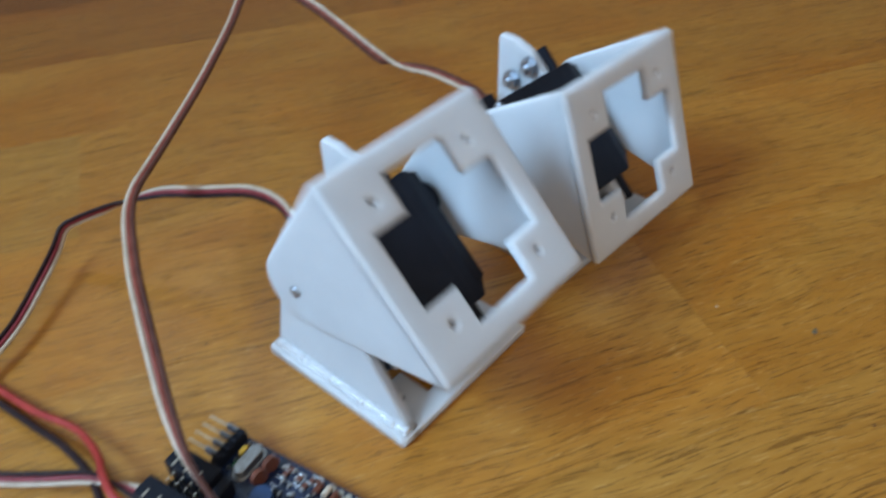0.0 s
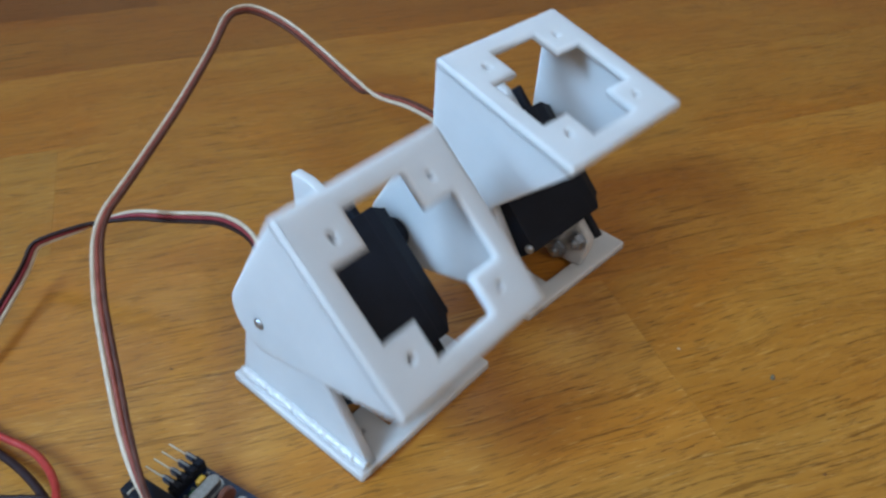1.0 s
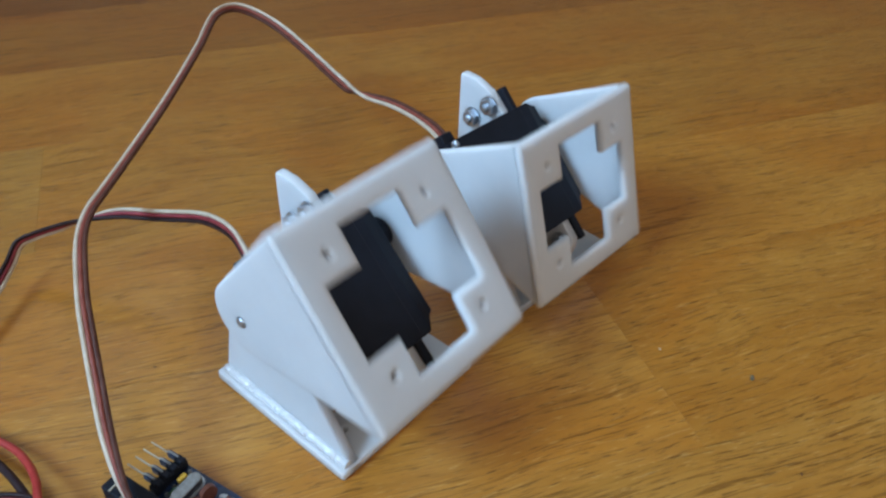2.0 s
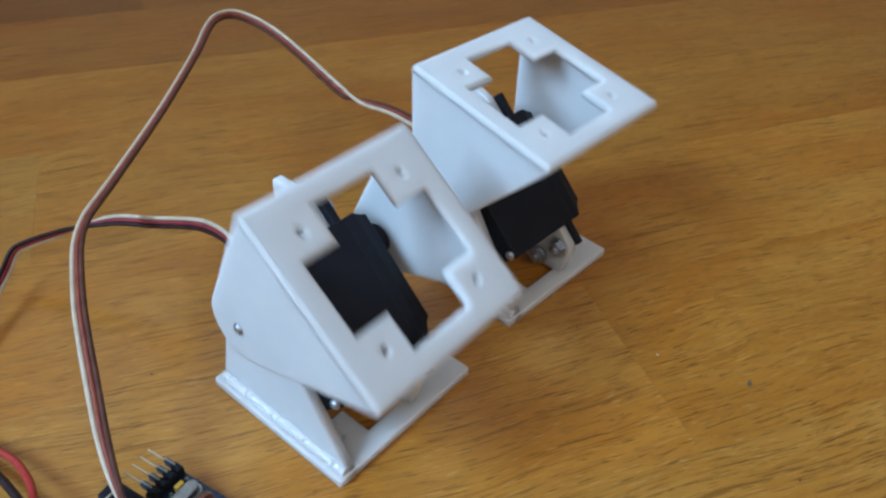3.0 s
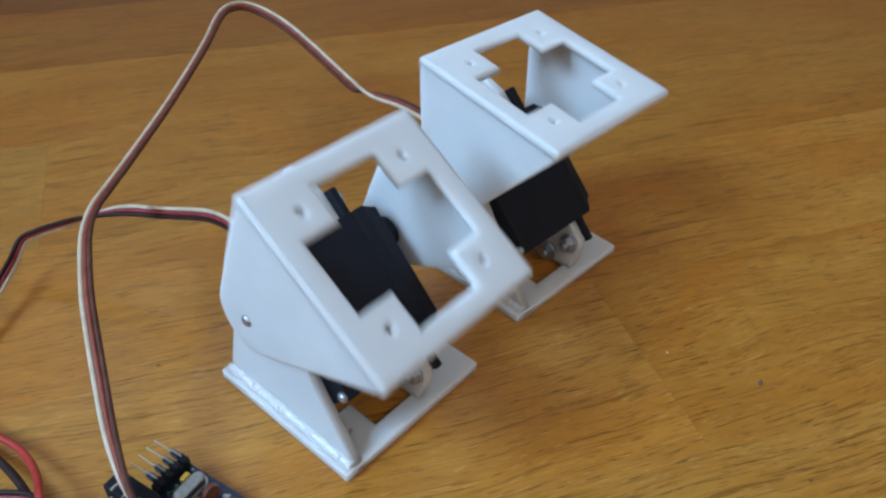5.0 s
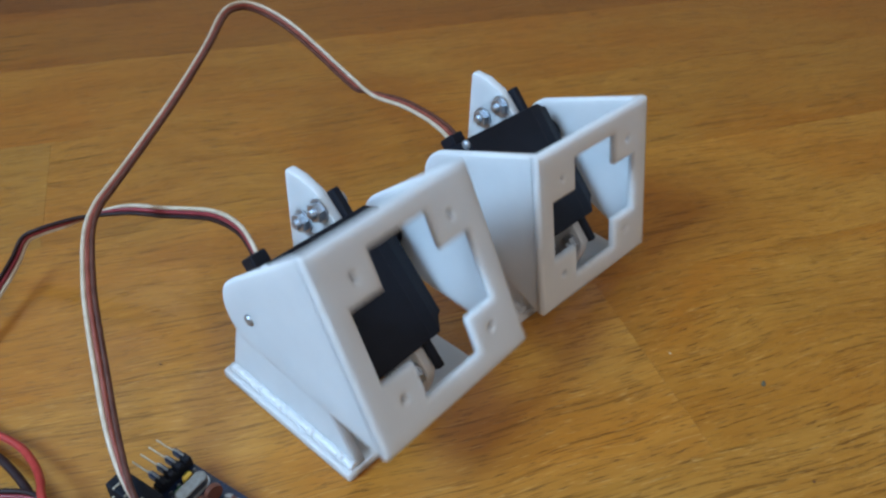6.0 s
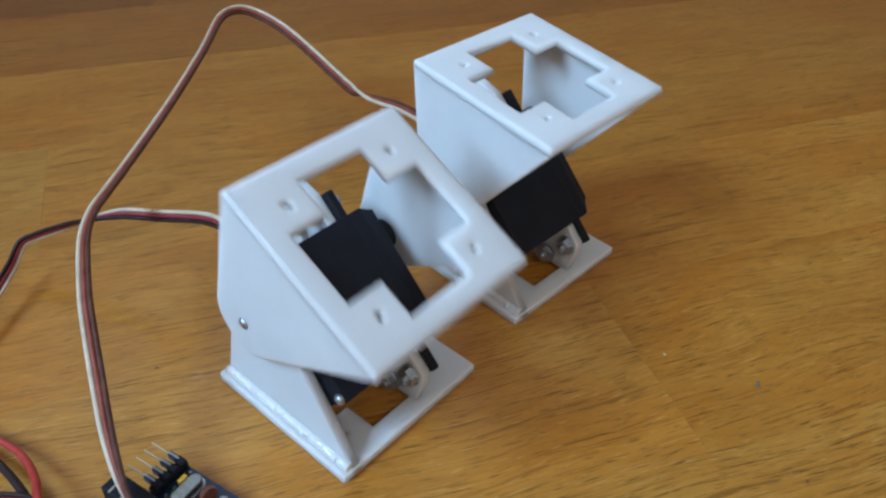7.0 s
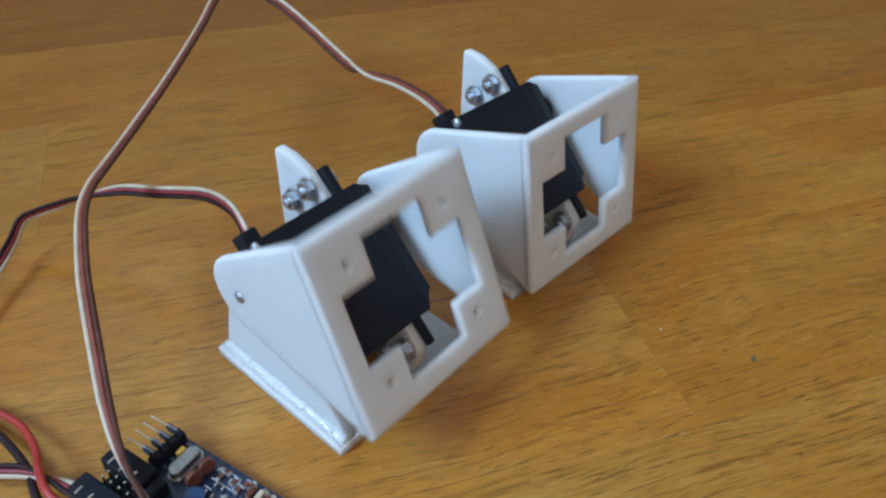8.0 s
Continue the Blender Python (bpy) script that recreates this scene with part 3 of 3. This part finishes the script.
    piece("capacitor", lambda bm: box(bm, (0.0036, -0.0056, z), (0.0050, -0.0030, z + 0.0024), 0.0004, 2), YELLOW, "small yellow tantalum capacitor")
    piece("capacitor", lambda bm: box(bm, (0.0040, -0.0088, z), (0.0050, -0.0066, z + 0.0010), 0.0002, 1), GREEN, "small green part")
    for x, y, r in ((0.0122, -0.0040, 0.0021), (0.0122, -0.0082, 0.0021)):
        piece("ceramic_disc", lambda bm: rod(bm, (x, y, z + 0.0022), (x + 0.0014, y - 0.0003, z + 0.0024), r, 14), RUST, "brown ceramic disc capacitor")
    piece("trimmer", lambda bm: rod(bm, (0.0165, -0.0118, z), (0.0165, -0.0118, z + 0.0026), 0.0026, 20), POT, "blue round component")
    # the chip and its legs
    piece("chip", lambda bm: box(bm, (0.0260, -0.0190, z + 0.0002), (0.0330, -0.0120, z + 0.0014), 0.0002, 1), BLACK, "black square chip")
    for i in range(7):
        for x0, y0, dx, dy in ((0.0268 + i * 0.0009, -0.0120, 0.0004, 0.0011), (0.0268 + i * 0.0009, -0.0201, 0.0004, 0.0011)):
            piece("leg", lambda bm: box(bm, (x0, y0, z), (x0 + dx, y0 + dy, z + 0.0004)), TIN)
    # small surface parts with bright ends
    rng = random.Random(11)
    spots = [(0.0168, -0.0038), (0.0185, -0.0060), (0.0205, -0.0032), (0.0228, -0.0042), (0.0235, -0.0022), (0.0262, -0.0062), (0.0285, -0.0035), (0.0300, -0.0066), (0.0315, -0.0024),
             (0.0178, -0.0088), (0.0330, -0.0090), (0.0172, -0.0022), (0.0250, -0.0018), (0.0212, -0.0088), (0.0345, -0.0030), (0.0372, -0.0022), (0.0310, -0.0096), (0.0360, -0.0050), (0.0365, -0.0130), (0.0390, -0.0095)]
    for x, y in spots:
        turned = rng.random() < 0.5
        w, l = (0.0006, 0.0010) if turned else (0.0010, 0.0006)
        r = piece("resistor", lambda bm: box(bm, (x - w, y - l, z), (x + w, y + l, z + 0.0007), 0.0001, 1), rng.choice((BLACK, BLACK, RUST)), "tiny surface-mount part")
        for s in (-1, 1):
            bm = bmesh.new()
            if turned:
                box(bm, (x - w * 1.1, y + s * l * 1.05 - 0.0003, z), (x + w * 1.1, y + s * l * 1.05 + 0.0003, z + 0.0008), 0.0001, 1)
            else:
                box(bm, (x + s * w * 1.05 - 0.0003, y - l * 1.1, z), (x + s * w * 1.05 + 0.0003, y + l * 1.1, z + 0.0008), 0.0001, 1)
            part("solder_end", bm, TIN, r, "bright solder")
    # gilt pads along the edge
    for i in range(9):
        x = 0.0290 + i * 0.0022
        piece("pad", lambda bm: rod(bm, (x, -0.0014, z - 0.0002), (x, -0.0014, z + 0.0003), 0.0008, 12), BRASS, "gilt pad")
    # white printed lines
    for x0, y0, x1, y1 in ((0.0150, -0.0016, 0.0215, -0.0018), (0.0150, -0.0050, 0.0215, -0.0052), (0.0213, -0.0052, 0.0215, -0.0016), (0.0240, -0.0072, 0.0300, -0.0074), (0.0300, -0.0048, 0.0302, -0.0074), (0.0150, -0.0074, 0.0172, -0.0076)):
        piece("printed_line", lambda bm: box(bm, (min(x0, x1), min(y0, y1), z), (max(x0, x1), max(y0, y1), z + 0.00012)), SILK)
    # black sockets on the servo pins, and bare gilt pins between them
    for x, y in ((-0.0003, -0.0152), (-0.0003, -0.0245), (0.0190, -0.0225)):
        holder = piece("socket", lambda bm: box(bm, (x - 0.0070, y - 0.0027, z + 0.0004), (x + 0.0066, y + 0.0027, z + 0.0066), 0.0004, 1), BLACK, "black three-way cable socket")
        for i in range(3):
            bm = bmesh.new()
            box(bm, (x - 0.0044 + i * 0.0037, y - 0.0026, z + 0.0062), (x - 0.0038 + i * 0.0037, y - 0.0004, z + 0.0068), 0.0001, 1)
            part("contact", bm, BRASS, holder, "gilt contact")
    strip = piece("servo_pin_strip", lambda bm: box(bm, (-0.0045, -0.0214, z), (0.0066, -0.0182, z + 0.0025), 0.0003, 1), BLACK, "black pin strip")
    for i in range(4):
        for y in (-0.0190, -0.0206):
            bm = bmesh.new()
            rod(bm, (-0.0030 + i * 0.0028, y, z + 0.0020), (-0.0030 + i * 0.0028, y, z + 0.0062), 0.00032, 6)
            part("pin", bm, BRASS, strip, "thin gilt pin")
    # axial parts with banded bodies near the board's far end
    for x, y, mat in ((0.0262, -0.0034, RUST), (0.0285, -0.0030, W_WHITE), (0.0308, -0.0034, RUST)):
        r = piece("axial_part", lambda bm: rod(bm, (x, y - 0.0013, z + 0.0010), (x, y + 0.0013, z + 0.0010), 0.0008, 10), mat, "small banded component")
        bm = bmesh.new()
        rod(bm, (x, y - 0.0022, z + 0.0010), (x, y + 0.0022, z + 0.0010), 0.0003, 6)
        part("lead_wire", bm, TIN, r)
    # bright solder rings
    for x, y in ((0.0197, -0.0033), (0.0176, -0.0060), (0.0215, -0.0072), (0.0152, -0.0024)):
        piece("solder_ring", lambda bm: rod(bm, (x, y, z - 0.0002), (x, y, z + 0.0005), 0.0009, 12, 0.0005), TIN, "bright solder joint")
    piece("pin_strip", lambda bm: box(bm, (0.0070, -0.0235, z), (0.0098, -0.0130, z + 0.0050), 0.0003, 1), BLACK)
    return top


circuit_board()


# ---- specks on the floor ----
GRIT = grainy(material("dark_grit", (0.12, 0.06, 0.03), 0.8), 900, (0.08, 0.04, 0.02), (0.16, 0.08, 0.04), 0.5, 3000)


GREY = grainy(material("grey_fluff", (0.17, 0.13, 0.07), 0.9), 900, (0.12, 0.09, 0.045), (0.22, 0.17, 0.10), 0.5, 3000)
PALE = grainy(material("pale_grit", (0.55, 0.45, 0.32), 0.8), 900, (0.48, 0.38, 0.26), (0.62, 0.52, 0.38), 0.5, 3000)


def crumb(x, y, size, seed, mat):
    bm = bmesh.new()
    bmesh.ops.create_icosphere(bm, subdivisions=2, radius=1)
    for v in bm.verts:
        k = 1 + 0.5 * noise.noise(v.co * 1.4 + Vector((seed, 0, 0)))
        v.co = Vector((v.co.x * size * k, v.co.y * size * 0.55 * k, max(0, (v.co.z + 0.6) * size * 0.35 * k)))
    ob = part("crumb", bm, mat)
    ob.matrix_world = pose(x, y, 0, 0, 0, -40 + 50 * seed)
    what = {GRIT: "tiny dark brown crumb", GREY: "small grey-brown tuft of fluff", PALE: "tiny pale crumb"}[mat]
    tagged(ob, what + " lying on the oak floor", "crumb", "crumbs on the floor")


crumb(0.1045, -0.0644, 0.0011, 1, GREY)
crumb(0.0901, -0.0132, 0.00035, 2, GRIT)
crumb(0.0769, -0.0141, 0.0003, 3, GRIT)
crumb(0.0273, -0.0396, 0.0003, 4, GRIT)
crumb(0.0817, -0.0880, 0.0004, 5, GRIT)
crumb(0.0966, -0.0382, 0.0005, 6, PALE)
crumb(-0.0099, 0.0689, 0.0005, 7, GRIT)


def motions():
    """Both frames nod in the same slow swing, the second a quarter of a second behind the first."""
    for swing, middle, reach, top in ((SWING_A, 43.85, 38.7, 0.509), (SWING_B, 46.6, 37.9, 0.763)):
        walk(swing, [(k / 10, pose(0, PY, PZ, -(middle + reach * math.cos(2 * math.pi * (k / 10 - top) / 2.045)))) for k in range(81)])


motions()
